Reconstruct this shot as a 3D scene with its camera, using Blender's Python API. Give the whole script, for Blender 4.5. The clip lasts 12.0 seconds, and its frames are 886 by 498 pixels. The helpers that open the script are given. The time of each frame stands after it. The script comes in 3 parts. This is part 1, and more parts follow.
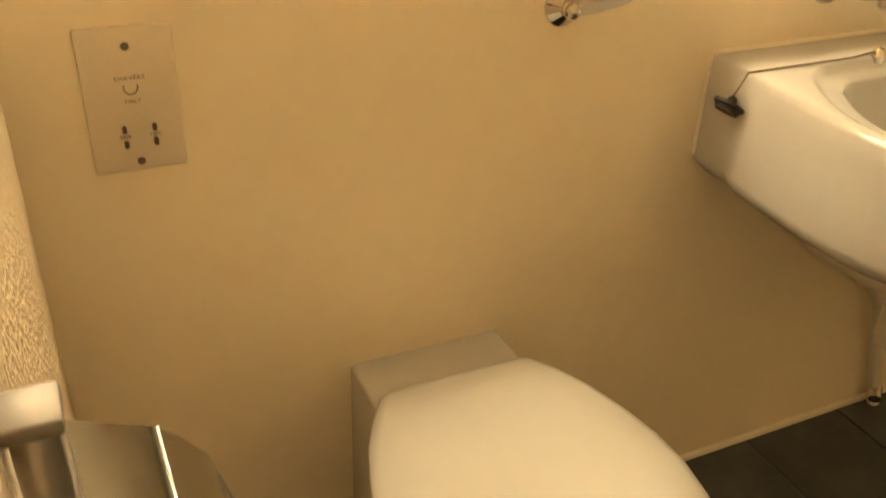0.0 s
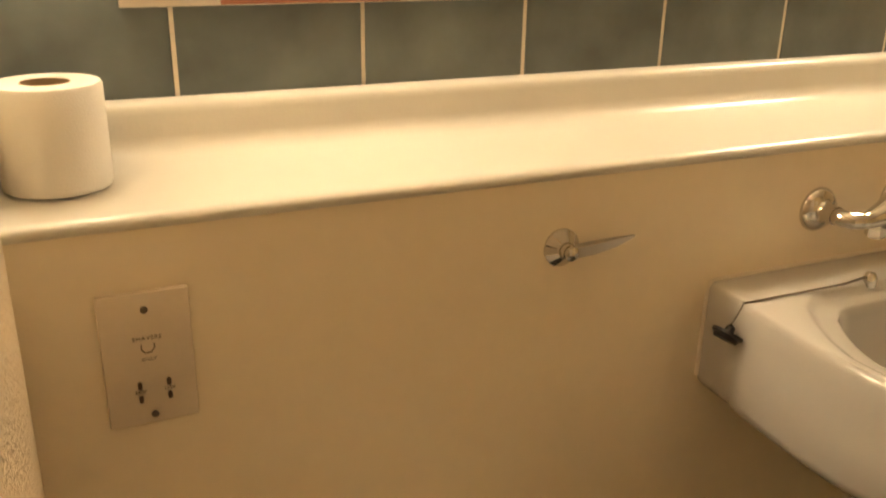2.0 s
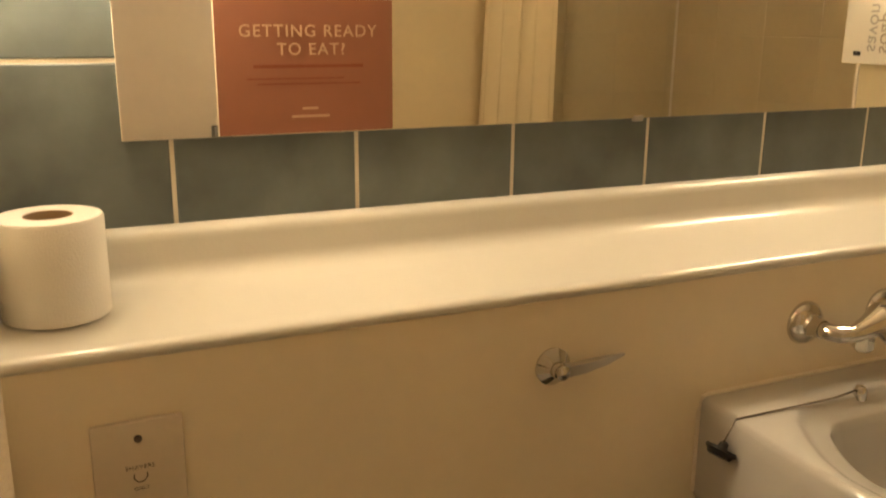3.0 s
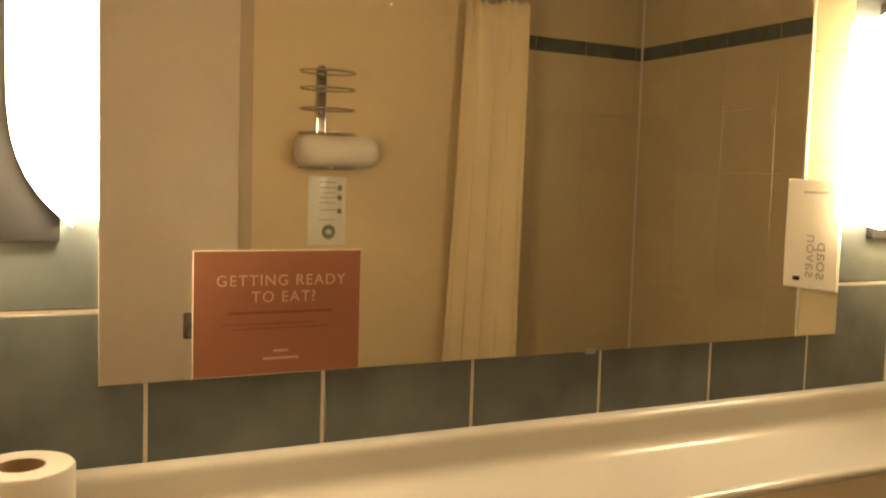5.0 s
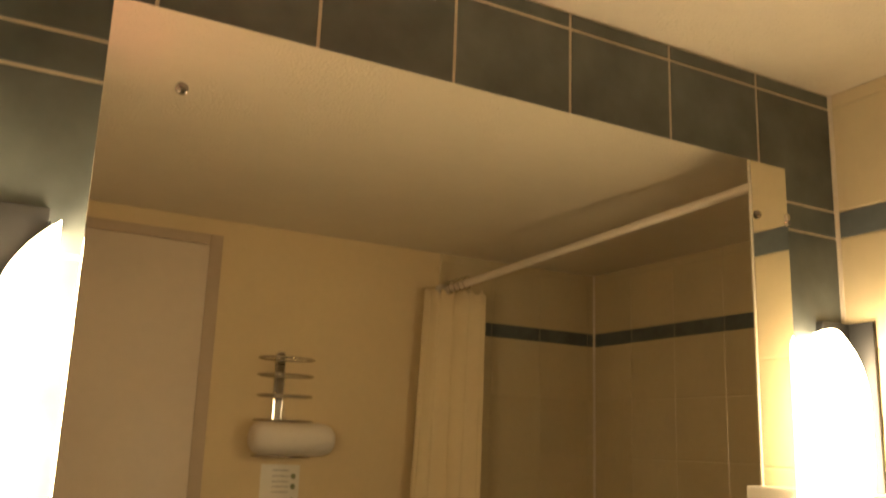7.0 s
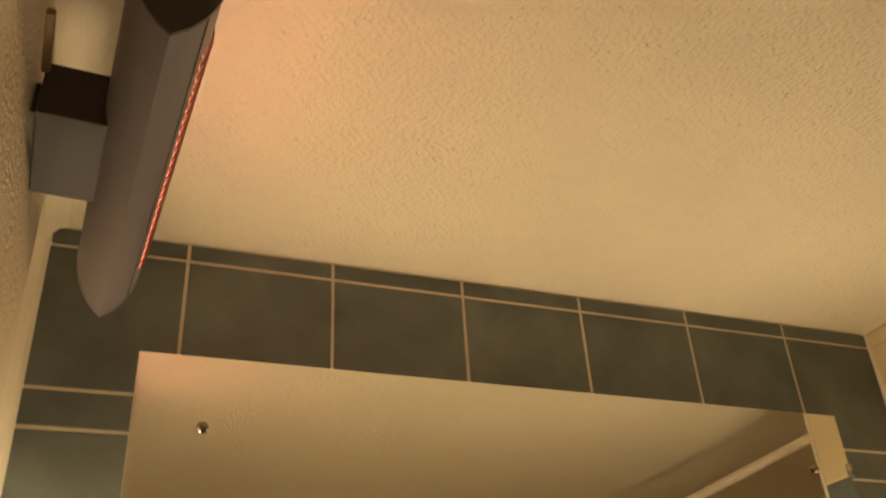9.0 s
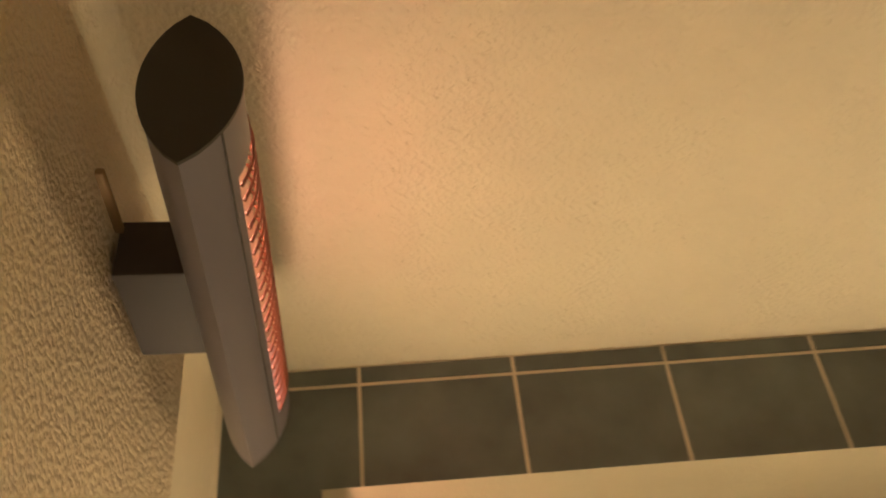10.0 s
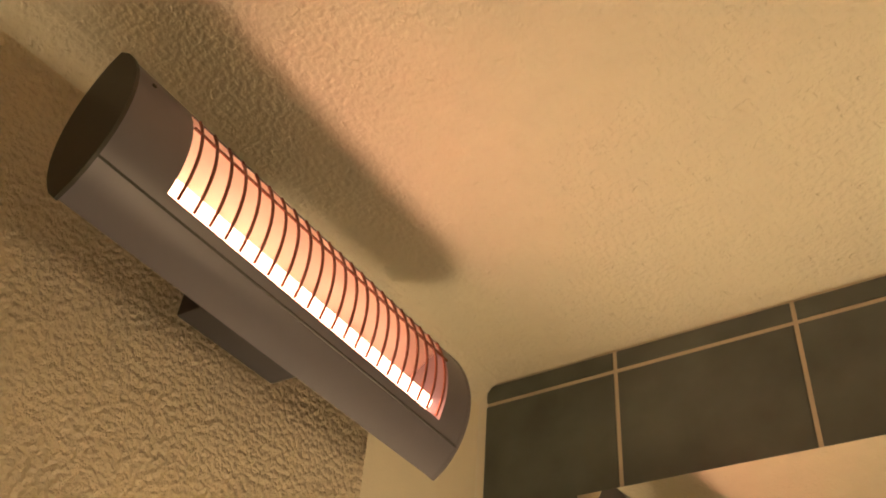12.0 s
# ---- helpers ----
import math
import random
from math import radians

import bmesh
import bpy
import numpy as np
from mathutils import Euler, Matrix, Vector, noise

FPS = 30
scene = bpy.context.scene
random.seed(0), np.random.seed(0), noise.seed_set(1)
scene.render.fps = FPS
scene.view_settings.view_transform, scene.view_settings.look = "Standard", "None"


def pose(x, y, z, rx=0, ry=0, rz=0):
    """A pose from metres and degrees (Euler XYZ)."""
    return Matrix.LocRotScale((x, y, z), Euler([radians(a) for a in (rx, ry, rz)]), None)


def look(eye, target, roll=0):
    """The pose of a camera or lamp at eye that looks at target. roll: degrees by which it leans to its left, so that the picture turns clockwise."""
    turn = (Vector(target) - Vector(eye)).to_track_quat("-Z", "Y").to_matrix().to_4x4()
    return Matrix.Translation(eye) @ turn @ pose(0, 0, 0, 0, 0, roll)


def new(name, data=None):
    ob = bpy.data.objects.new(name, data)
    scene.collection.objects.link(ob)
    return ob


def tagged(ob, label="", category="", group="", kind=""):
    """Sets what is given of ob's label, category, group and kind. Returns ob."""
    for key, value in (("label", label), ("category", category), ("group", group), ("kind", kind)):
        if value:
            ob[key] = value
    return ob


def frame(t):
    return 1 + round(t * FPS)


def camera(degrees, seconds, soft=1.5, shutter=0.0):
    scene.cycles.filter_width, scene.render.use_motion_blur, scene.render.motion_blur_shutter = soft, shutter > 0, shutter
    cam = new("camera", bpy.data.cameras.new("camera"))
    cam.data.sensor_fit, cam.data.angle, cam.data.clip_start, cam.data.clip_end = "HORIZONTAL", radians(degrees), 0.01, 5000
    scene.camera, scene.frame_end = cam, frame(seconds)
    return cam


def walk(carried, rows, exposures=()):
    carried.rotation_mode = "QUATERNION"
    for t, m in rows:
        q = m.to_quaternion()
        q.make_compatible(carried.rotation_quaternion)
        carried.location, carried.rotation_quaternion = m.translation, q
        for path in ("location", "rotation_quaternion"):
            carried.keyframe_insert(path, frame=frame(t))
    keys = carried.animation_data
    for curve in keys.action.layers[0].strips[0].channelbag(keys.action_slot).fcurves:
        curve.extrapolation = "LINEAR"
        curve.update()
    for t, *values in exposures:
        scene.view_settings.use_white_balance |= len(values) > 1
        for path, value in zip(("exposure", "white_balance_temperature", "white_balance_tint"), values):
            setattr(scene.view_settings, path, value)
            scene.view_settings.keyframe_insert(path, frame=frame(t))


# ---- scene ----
cam = camera(53.3, 12.0, soft=1.9, shutter=0.35)
PATH = [
    (0, (0.057, -1.029, 1.099), (0.807, 0.514, 0.07), 2.4),
    (0.5, (0.065, -1.025, 1.153), (0.802, 0.538, 0.146), 2.5),
    (1, (0.07, -1.036, 1.149), (0.811, 0.6, 0.27), 1.3),
    (1.5, (0.068, -1.022, 1.185), (0.83, 0.635, 0.363), 1.3),
    (2, (0.07, -1.019, 1.194), (0.847, 0.682, 0.485), 1.0),
    (2.5, (0.07, -1.023, 1.21), (0.862, 0.712, 0.608), 0.6),
    (3, (0.07, -1.029, 1.229), (0.88, 0.729, 0.725), 0.5),
    (3.2, (0.07, -1.041, 1.22), (0.886, 0.733, 0.789), 0.0),
    (5, (0.058, -1.075, 1.343), (0.947, 0.71, 1.19), 1.7),
    (5.5, (0.053, -1.076, 1.361), (0.965, 0.704, 1.325), 1.9),
    (6, (0.047, -1.076, 1.374), (0.98, 0.69, 1.484), 1.8),
    (6.5, (0.034, -1.083, 1.39), (0.981, 0.657, 1.663), 2.0),
    (7, (0.035, -1.093, 1.422), (0.976, 0.616, 1.859), 2.0),
    (7.5, (0.039, -1.113, 1.442), (0.954, 0.557, 2.051), 2.0),
    (7.7, (0.045, -1.118, 1.44), (0.941, 0.532, 2.128), 1.5),
    (9.3, (0.173, -1.189, 1.442), (0.704, 0.404, 2.528), -5.1),
    (9.5, (0.217, -1.187, 1.432), (0.626, 0.405, 2.571), -5.7),
    (10, (0.264, -1.108, 1.508), (0.379, 0.489, 2.706), -6.1),
    (10.5, (0.349, -1.013, 1.567), (0.062, 0.577, 2.746), -3.5),
    (11, (0.511, -0.933, 1.529), (-0.226, 0.453, 2.768), 2.6),
    (11.5, (0.598, -0.891, 1.535), (-0.337, 0.38, 2.765), 5.5),
    (12, (0.618, -0.87, 1.545), (-0.37, 0.358, 2.776), 5.2),
]
EXPOSURE = [(0, 1.94, 6100, 4), (0.5, 1.93, 6100, 7), (1, 1.78, 5950, 10), (1.5, 1.50, 5900, 12), (2, 1.31, 5850, 11), (2.5, 1.12, 5850, 10), (3.2, 0.88, 5900, 10), (5, 0.58, 6250, 10), (5.5, 0.25, 6300, 10), (6.5, 0.02, 6350, 10), (7.5, -0.02, 6400, 11), (9.5, 0.10, 6250, 8), (10.5, 0.05, 6250, 8), (12, 0.04, 6250, 9)]
walk(cam, [(t, look(e, g, r)) for t, e, g, r in PATH], EXPOSURE)

# world: the bathroom is closed, only a breath of light from outside
world = bpy.data.worlds.new("world")
scene.world = world
world.use_nodes = True
world.node_tree.nodes["Background"].inputs[0].default_value = (0.05, 0.045, 0.04, 1)
world.node_tree.nodes["Background"].inputs[1].default_value = 0.2

LAMP_POWER = 38.5
LAMP_COLOUR = (1.0, 0.72, 0.405)
HEAT_POWER = 11.0

# sizes of the room
XL, XW, XR, XS = 0.011, 0.020, 1.515, 2.350        # side wall, short wall by the basin, shower wall
YB, YP = -1.808, -0.184                   # back wall, boxed-in panel
ZC = 2.141                               # ceiling
PITCH, JOINT = 0.22, 0.0052
COLS = [XL] + [0.206 + PITCH * k for k in range(6)] + [XR]
ROWS = [0.985, 1.183, 1.403, 1.623, 1.843, 1.897, 2.111, ZC]


# ---- materials ----
def material(name, colour, rough=0.5, metal=0.0, spread=0.06, grain=40.0, bump=0.0, bump_scale=120.0, coat=0.0,
             rugged=0.5, blotch=3.0, random_piece=0.0, emission=None, power=0.0, pits=0.0, pit_scale=60.0):
    m = bpy.data.materials.new(name)
    m.use_nodes = True
    nt = m.node_tree
    b = nt.nodes["Principled BSDF"]
    b.inputs["Roughness"].default_value = rough
    b.inputs["Metallic"].default_value = metal
    b.inputs["Coat Weight"].default_value = coat
    b.inputs["Coat Roughness"].default_value = 0.15
    geo = nt.nodes.new("ShaderNodeNewGeometry")
    n1 = nt.nodes.new("ShaderNodeTexNoise")
    n1.inputs["Scale"].default_value = blotch
    n1.inputs["Detail"].default_value = 5
    n2 = nt.nodes.new("ShaderNodeTexNoise")
    n2.inputs["Scale"].default_value = grain
    n2.inputs["Detail"].default_value = 3
    nt.links.new(geo.outputs["Position"], n1.inputs["Vector"])
    nt.links.new(geo.outputs["Position"], n2.inputs["Vector"])
    add = nt.nodes.new("ShaderNodeMath")
    add.operation = "MULTIPLY_ADD"
    nt.links.new(n2.outputs["Fac"], add.inputs[0])
    add.inputs[1].default_value = 0.4
    nt.links.new(n1.outputs["Fac"], add.inputs[2])
    ramp = nt.nodes.new("ShaderNodeMapRange")
    ramp.inputs["From Min"].default_value, ramp.inputs["From Max"].default_value = 0.4, 1.0
    ramp.inputs["To Min"].default_value, ramp.inputs["To Max"].default_value = 1 - spread, 1 + spread
    nt.links.new(add.outputs[0], ramp.inputs["Value"])
    value = ramp.outputs["Result"]
    if random_piece:
        info = nt.nodes.new("ShaderNodeObjectInfo")
        mul = nt.nodes.new("ShaderNodeMapRange")
        mul.inputs["To Min"].default_value, mul.inputs["To Max"].default_value = 1 - random_piece, 1 + random_piece
        nt.links.new(info.outputs["Random"], mul.inputs["Value"])
        both = nt.nodes.new("ShaderNodeMath")
        both.operation = "MULTIPLY"
        nt.links.new(value, both.inputs[0])
        nt.links.new(mul.outputs["Result"], both.inputs[1])
        value = both.outputs[0]
    hsv = nt.nodes.new("ShaderNodeHueSaturation")
    hsv.inputs["Color"].default_value = (*colour, 1)
    nt.links.new(value, hsv.inputs["Value"])
    nt.links.new(hsv.outputs["Color"], b.inputs["Base Color"])
    if bump:
        n3 = nt.nodes.new("ShaderNodeTexNoise")
        n3.inputs["Scale"].default_value = bump_scale
        n3.inputs["Detail"].default_value = 5
        n3.inputs["Roughness"].default_value = rugged
        nt.links.new(geo.outputs["Position"], n3.inputs["Vector"])
        bp = nt.nodes.new("ShaderNodeBump")
        bp.inputs["Strength"].default_value = 1.0
        bp.inputs["Distance"].default_value = bump
        height = n3.outputs["Fac"]
        if pits:                                       # scattered dents in the plaster
            n4 = nt.nodes.new("ShaderNodeTexNoise")
            n4.inputs["Scale"].default_value = pit_scale
            n4.inputs["Detail"].default_value = 2
            n4.inputs["Distortion"].default_value = 0.5
            nt.links.new(geo.outputs["Position"], n4.inputs["Vector"])
            dent = nt.nodes.new("ShaderNodeMapRange")
            dent.interpolation_type = "SMOOTHSTEP"
            dent.inputs["From Min"].default_value, dent.inputs["From Max"].default_value = 0.64, 0.73
            dent.inputs["To Min"].default_value, dent.inputs["To Max"].default_value = 0.0, -pits
            nt.links.new(n4.outputs["Fac"], dent.inputs["Value"])
            total = nt.nodes.new("ShaderNodeMath")
            total.operation = "ADD"
            nt.links.new(height, total.inputs[0])
            nt.links.new(dent.outputs["Result"], total.inputs[1])
            height = total.outputs[0]
        nt.links.new(height, bp.inputs["Height"])
        nt.links.new(bp.outputs["Normal"], b.inputs["Normal"])
    if emission:
        b.inputs["Emission Color"].default_value = (*emission, 1)
        b.inputs["Emission Strength"].default_value = power
    return m


def clear(name, colour, rough=0.05):
    m = bpy.data.materials.new(name)
    m.use_nodes = True
    b = m.node_tree.nodes["Principled BSDF"]
    b.inputs["Base Color"].default_value = (*colour, 1)
    b.inputs["Roughness"].default_value = rough
    b.inputs["Transmission Weight"].default_value = 1.0
    b.inputs["IOR"].default_value = 1.3
    return m


M_STIPPLE = material("stippled_paint", (0.80, 0.67, 0.48), 0.30, spread=0.1, bump=0.0112, bump_scale=160, rugged=0.48, blotch=4)
M_CEIL = material("stippled_ceiling_paint", (0.83, 0.755, 0.60), 0.55, spread=0.05, bump=0.0036, bump_scale=150, rugged=0.5, blotch=3, pits=0.35, pit_scale=80)
M_PANEL = material("cream_laminate_panel", (0.83, 0.745, 0.575), 0.42, spread=0.04, bump=0.0002, bump_scale=260, blotch=2.5)
M_LEDGE = material("cream_gloss_ledge", (0.62, 0.605, 0.55), 0.30, spread=0.03, bump=0.00015, bump_scale=220, coat=0.3)
M_BACKWALL = material("painted_back_wall", (0.76, 0.62, 0.375), 0.6, spread=0.05, bump=0.0006, bump_scale=160)
M_DARKTILE = material("slate_blue_tile", (0.128, 0.153, 0.154), 0.42, spread=0.32, grain=14, blotch=7, bump=0.0003, bump_scale=60, random_piece=0.09, coat=0.08)
M_GROUT = material("pale_grout", (0.74, 0.68, 0.57), 0.85, spread=0.12, bump=0.0006, bump_scale=400)
M_FLOORGROUT = material("dark_floor_grout", (0.10, 0.098, 0.09), 0.85, spread=0.15)
M_PALEGROUT = material("cream_grout", (0.63, 0.55, 0.365), 0.7, spread=0.04)
M_WHITETILE = material("cream_wall_tile", (0.68, 0.59, 0.385), 0.25, spread=0.05, blotch=5, random_piece=0.03, coat=0.2)
M_BANDTILE = material("blue_grey_band_tile", (0.13, 0.155, 0.16), 0.35, spread=0.25, blotch=12, random_piece=0.06)
M_FLOOR = material("charcoal_floor_tile", (0.055, 0.062, 0.066), 0.45, spread=0.4, blotch=8, bump=0.0004, bump_scale=90, random_piece=0.1)
M_CERAMIC = material("white_ceramic", (0.475, 0.468, 0.448), 0.2, spread=0.015, coat=0.25)
M_SEAT = material("white_plastic_seat", (0.50, 0.495, 0.47), 0.25, spread=0.015)
M_CHROME = material("chrome", (0.62, 0.60, 0.56), 0.06, metal=1.0, spread=0.03)
M_POLISHED = material("polished_grey_steel", (0.31, 0.30, 0.28), 0.12, metal=1.0, spread=0.04, grain=120)
M_RACK = material("rack_chrome", (0.66, 0.63, 0.58), 0.06, metal=1.0, spread=0.05)
M_DARKCHROME = material("dark_chrome", (0.33, 0.30, 0.27), 0.08, metal=1.0, spread=0.05)
M_STEEL = material("brushed_steel", (0.50, 0.48, 0.45), 0.30, metal=1.0, spread=0.08, grain=200)
M_SATIN = material("satin_steel", (0.29, 0.27, 0.245), 0.6, metal=1.0, spread=0.06, grain=200)
M_BLACK = material("black_rubber", (0.012, 0.012, 0.012), 0.5, spread=0.2)
M_SOCKET = material("brushed_socket_plate", (0.68, 0.61, 0.50), 0.4, metal=0.2, spread=0.05, grain=160)
M_HOLE = material("socket_hole", (0.10, 0.07, 0.045), 0.7, spread=0.1)
M_INK = material("dark_print", (0.11, 0.09, 0.07), 0.6, spread=0.1)
M_PAPER = material("toilet_paper", (0.75, 0.73, 0.685), 0.95, spread=0.03, bump=0.0006, bump_scale=500)
M_CARDTUBE = material("cardboard_core", (0.35, 0.24, 0.14), 0.9, spread=0.15)
M_CARD = material("terracotta_card", (0.27, 0.112, 0.064), 0.45, spread=0.05, blotch=6)
M_CARDEDGE = material("card_edge", (0.8, 0.7, 0.55), 0.7)
M_CARDTEXT = material("pale_card_print", (0.50, 0.33, 0.21), 0.6)
M_CARDDARK = material("dark_card_print", (0.215, 0.062, 0.03), 0.6)
M_GREY = material("grey_lamp_plate", (0.034, 0.036, 0.037), 0.5, spread=0.06)
M_GLOW = material("opal_glass", (0.9, 0.88, 0.82), 0.3, spread=0.02, emission=LAMP_COLOUR, power=LAMP_POWER)
M_HEATER = material("grey_painted_metal", (0.155, 0.139, 0.162), 0.42, spread=0.05, metal=0.1)
M_BRACKET = material("dark_bracket_paint", (0.075, 0.067, 0.073), 0.7, spread=0.06)
M_HEATCAP = material("black_end_cap", (0.028, 0.026, 0.022), 0.5, spread=0.1)
M_REFLECTOR = material("polished_reflector", (0.95, 0.82, 0.72), 0.42, metal=1.0, spread=0.05)
M_WIRE = material("guard_wire", (0.20, 0.085, 0.055), 0.35, metal=0.8, spread=0.1)
M_ELEMENT = material("glowing_quartz_tube", (0.9, 0.6, 0.4), 0.3, emission=(1.0, 0.42, 0.27), power=HEAT_POWER)
M_DOOR = material("painted_door", (0.74, 0.64, 0.52), 0.4, spread=0.05, bump=0.0002, bump_scale=120)
M_FRAME = material("door_frame_paint", (0.55, 0.44, 0.32), 0.5, spread=0.05)
M_CURTAIN = material("shower_curtain_cloth", (0.80, 0.675, 0.43), 0.85, spread=0.04, bump=0.0004, bump_scale=600)
M_TOWEL = material("white_towel", (0.85, 0.80, 0.72), 0.95, spread=0.05, bump=0.002, bump_scale=420)
M_WHITEPLASTIC = material("white_plastic", (0.70, 0.66, 0.58), 0.3, spread=0.02)
M_NOTICE = material("laminated_notice", (0.86, 0.83, 0.74), 0.2, spread=0.04, coat=0.5)
M_NOTICEINK = material("notice_green_print", (0.22, 0.24, 0.13), 0.5, spread=0.25, blotch=60)
M_GREYINK = material("grey_print", (0.16, 0.15, 0.14), 0.6)
M_SOAPINK = material("brown_grey_print", (0.36, 0.31, 0.26), 0.6)
M_PALEINK = material("pale_grey_print", (0.38, 0.36, 0.33), 0.6)
M_CAULK = material("white_caulk", (0.78, 0.72, 0.60), 0.5, spread=0.05)
M_CLEAR = clear("clear_plastic", (0.80, 0.86, 0.86))
M_RODWHITE = material("white_enamel_rail", (0.78, 0.72, 0.62), 0.3, spread=0.02)

mirror_mat = bpy.data.materials.new("mirror_silver")
mirror_mat.use_nodes = True
mb = mirror_mat.node_tree.nodes["Principled BSDF"]
mb.inputs["Base Color"].default_value = (0.88, 0.88, 0.83, 1)
mb.inputs["Metallic"].default_value = 1.0
mb.inputs["Roughness"].default_value = 0.015


# ---- mesh helpers ----
def mesh_of(bm, mat, smooth=False, name="mesh"):
    me = bpy.data.meshes.new(name)
    bmesh.ops.recalc_face_normals(bm, faces=bm.faces)
    bm.to_mesh(me)
    bm.free()
    me.materials.append(mat)
    if smooth:
        me.polygons.foreach_set("use_smooth", [True] * len(me.polygons))
        me.set_sharp_from_angle(angle=radians(38))
    return me


def part(name, bm, mat, parent=None, label="", smooth=True, at=None):
    ob = new(name, mesh_of(bm, mat, smooth, name))
    if at:
        ob.location = at
    if parent:
        ob.parent = parent
    if label:
        tagged(ob, label)
    return ob


def thing(name, label, category, at=(0, 0, 0), group="", kind=""):
    ob = new(name)
    ob.empty_display_size = 0.05
    ob.location = at
    return tagged(ob, label, category, group, kind)


def box(x0, y0, z0, x1, y1, z1, bevel=0.0, seg=2, bm=None):
    b = bm or bmesh.new()
    r = bmesh.ops.create_cube(b, size=1)
    m = Matrix.Translation(((x0 + x1) / 2, (y0 + y1) / 2, (z0 + z1) / 2)) @ Matrix.Diagonal((abs(x1 - x0), abs(y1 - y0), abs(z1 - z0), 1))
    bmesh.ops.transform(b, matrix=m, verts=r["verts"])
    if bevel:
        es = list({e for v in r["verts"] for e in v.link_edges})
        bmesh.ops.bevel(b, geom=es, offset=bevel, segments=seg, affect="EDGES", profile=0.5)
    return b


def rod(p, q, r, seg=16, bm=None, r2=None):
    b = bm or bmesh.new()
    p, q = Vector(p), Vector(q)
    d = q - p
    m = Matrix.Translation((p + q) / 2) @ d.to_track_quat("Z", "Y").to_matrix().to_4x4()
    bmesh.ops.create_cone(b, cap_ends=True, segments=seg, radius1=r, radius2=r if r2 is None else r2, depth=d.length, matrix=m)
    return b


def lathe(profile, axis, origin, seg=32, bm=None):
    """Turns (radius, height) pairs round an axis."""
    b = bm or bmesh.new()
    turn = Vector(axis).to_track_quat("Z", "Y").to_matrix().to_4x4()
    rings = []
    for r, h in profile:
        rings.append([b.verts.new(Matrix.Translation(origin) @ turn @ Vector((r * math.cos(2 * math.pi * k / seg), r * math.sin(2 * math.pi * k / seg), h))) for k in range(seg)])
    for a, c in zip(rings, rings[1:]):
        for k in range(seg):
            b.faces.new((a[k], a[(k + 1) % seg], c[(k + 1) % seg], c[k]))
    b.faces.new(rings[0])
    b.faces.new(rings[-1][::-1])
    return b


def sweep(points, r, seg=10, bm=None, closed=False):
    """A tube of radius r along points."""
    b = bm or bmesh.new()
    pts = [Vector(p) for p in points]
    n = len(pts)
    rings = []
    up = Vector((0.13, 0.21, 0.97)).normalized()
    for i, p in enumerate(pts):
        a = pts[(i - 1) % n] if closed or i else pts[0]
        c = pts[(i + 1) % n] if closed or i < n - 1 else pts[-1]
        t = (c - a).normalized()
        u = (up - t * up.dot(t)).normalized()
        w = t.cross(u)
        rings.append([b.verts.new(p + r * (math.cos(2 * math.pi * k / seg) * u + math.sin(2 * math.pi * k / seg) * w)) for k in range(seg)])
    pairs = list(zip(rings, rings[1:])) + ([(rings[-1], rings[0])] if closed else [])
    for a, c in pairs:
        for k in range(seg):
            b.faces.new((a[k], a[(k + 1) % seg], c[(k + 1) % seg], c[k]))
    if not closed:
        b.faces.new(rings[0])
        b.faces.new(rings[-1][::-1])
    return b


def extrude_profile(profile, axis, a, c, bm=None):
    """A closed outline swept straight along one axis from a to c: profile in (y, z) for 'x', (x, z) for 'y', (x, y) for 'z'."""
    b = bm or bmesh.new()
    put = {"x": lambda s, u, v: (s, u, v), "y": lambda s, u, v: (u, s, v), "z": lambda s, u, v: (u, v, s)}[axis]
    f = [b.verts.new(put(a, u, v)) for u, v in profile]
    g = [b.verts.new(put(c, u, v)) for u, v in profile]
    n = len(profile)
    for k in range(n):
        b.faces.new((f[k], f[(k + 1) % n], g[(k + 1) % n], g[k]))
    b.faces.new(f)
    b.faces.new(g[::-1])
    return b


def loft(loops, cap0=True, cap1=True, bm=None):
    b = bm or bmesh.new()
    rings = [[b.verts.new(p) for p in loop] for loop in loops]
    n = len(rings[0])
    for a, c in zip(rings, rings[1:]):
        for k in range(n):
            b.faces.new((a[k], a[(k + 1) % n], c[(k + 1) % n], c[k]))
    if cap0:
        b.faces.new(rings[0])
    if cap1:
        b.faces.new(rings[-1][::-1])
    return b


def letters(name, text, size, m, mat, parent, spacing=1.0, bold=0.0, depth=0.0003, align="CENTER"):
    cu = bpy.data.curves.new(name, "FONT")
    cu.body, cu.size, cu.align_x, cu.align_y, cu.extrude, cu.space_character, cu.offset = text, size, align, "CENTER", depth, spacing, bold
    tmp = bpy.data.objects.new(name, cu)
    scene.collection.objects.link(tmp)
    bpy.context.view_layer.update()
    me = bpy.data.meshes.new_from_object(tmp.evaluated_get(bpy.context.evaluated_depsgraph_get()))
    bpy.data.objects.remove(tmp)
    me.materials.clear()
    me.materials.append(mat)
    me.transform(m)
    ob = new(name, me)
    ob.parent = parent
    return ob


FACING = pose(0, 0, 0, 90, 0, 0)      # text that reads from the room, on the mirror wall


def wall_text(x, y, z):
    return Matrix.Translation((x, y, z)) @ FACING


# ---- the shell of the room ----
def slab(name, x0, y0, z0, x1, y1, z1, mat, label, category, kind="structure"):
    ob = new(name, mesh_of(box(x0, y0, z0, x1, y1, z1), mat, False, name))
    return tagged(ob, label, category, kind=kind)


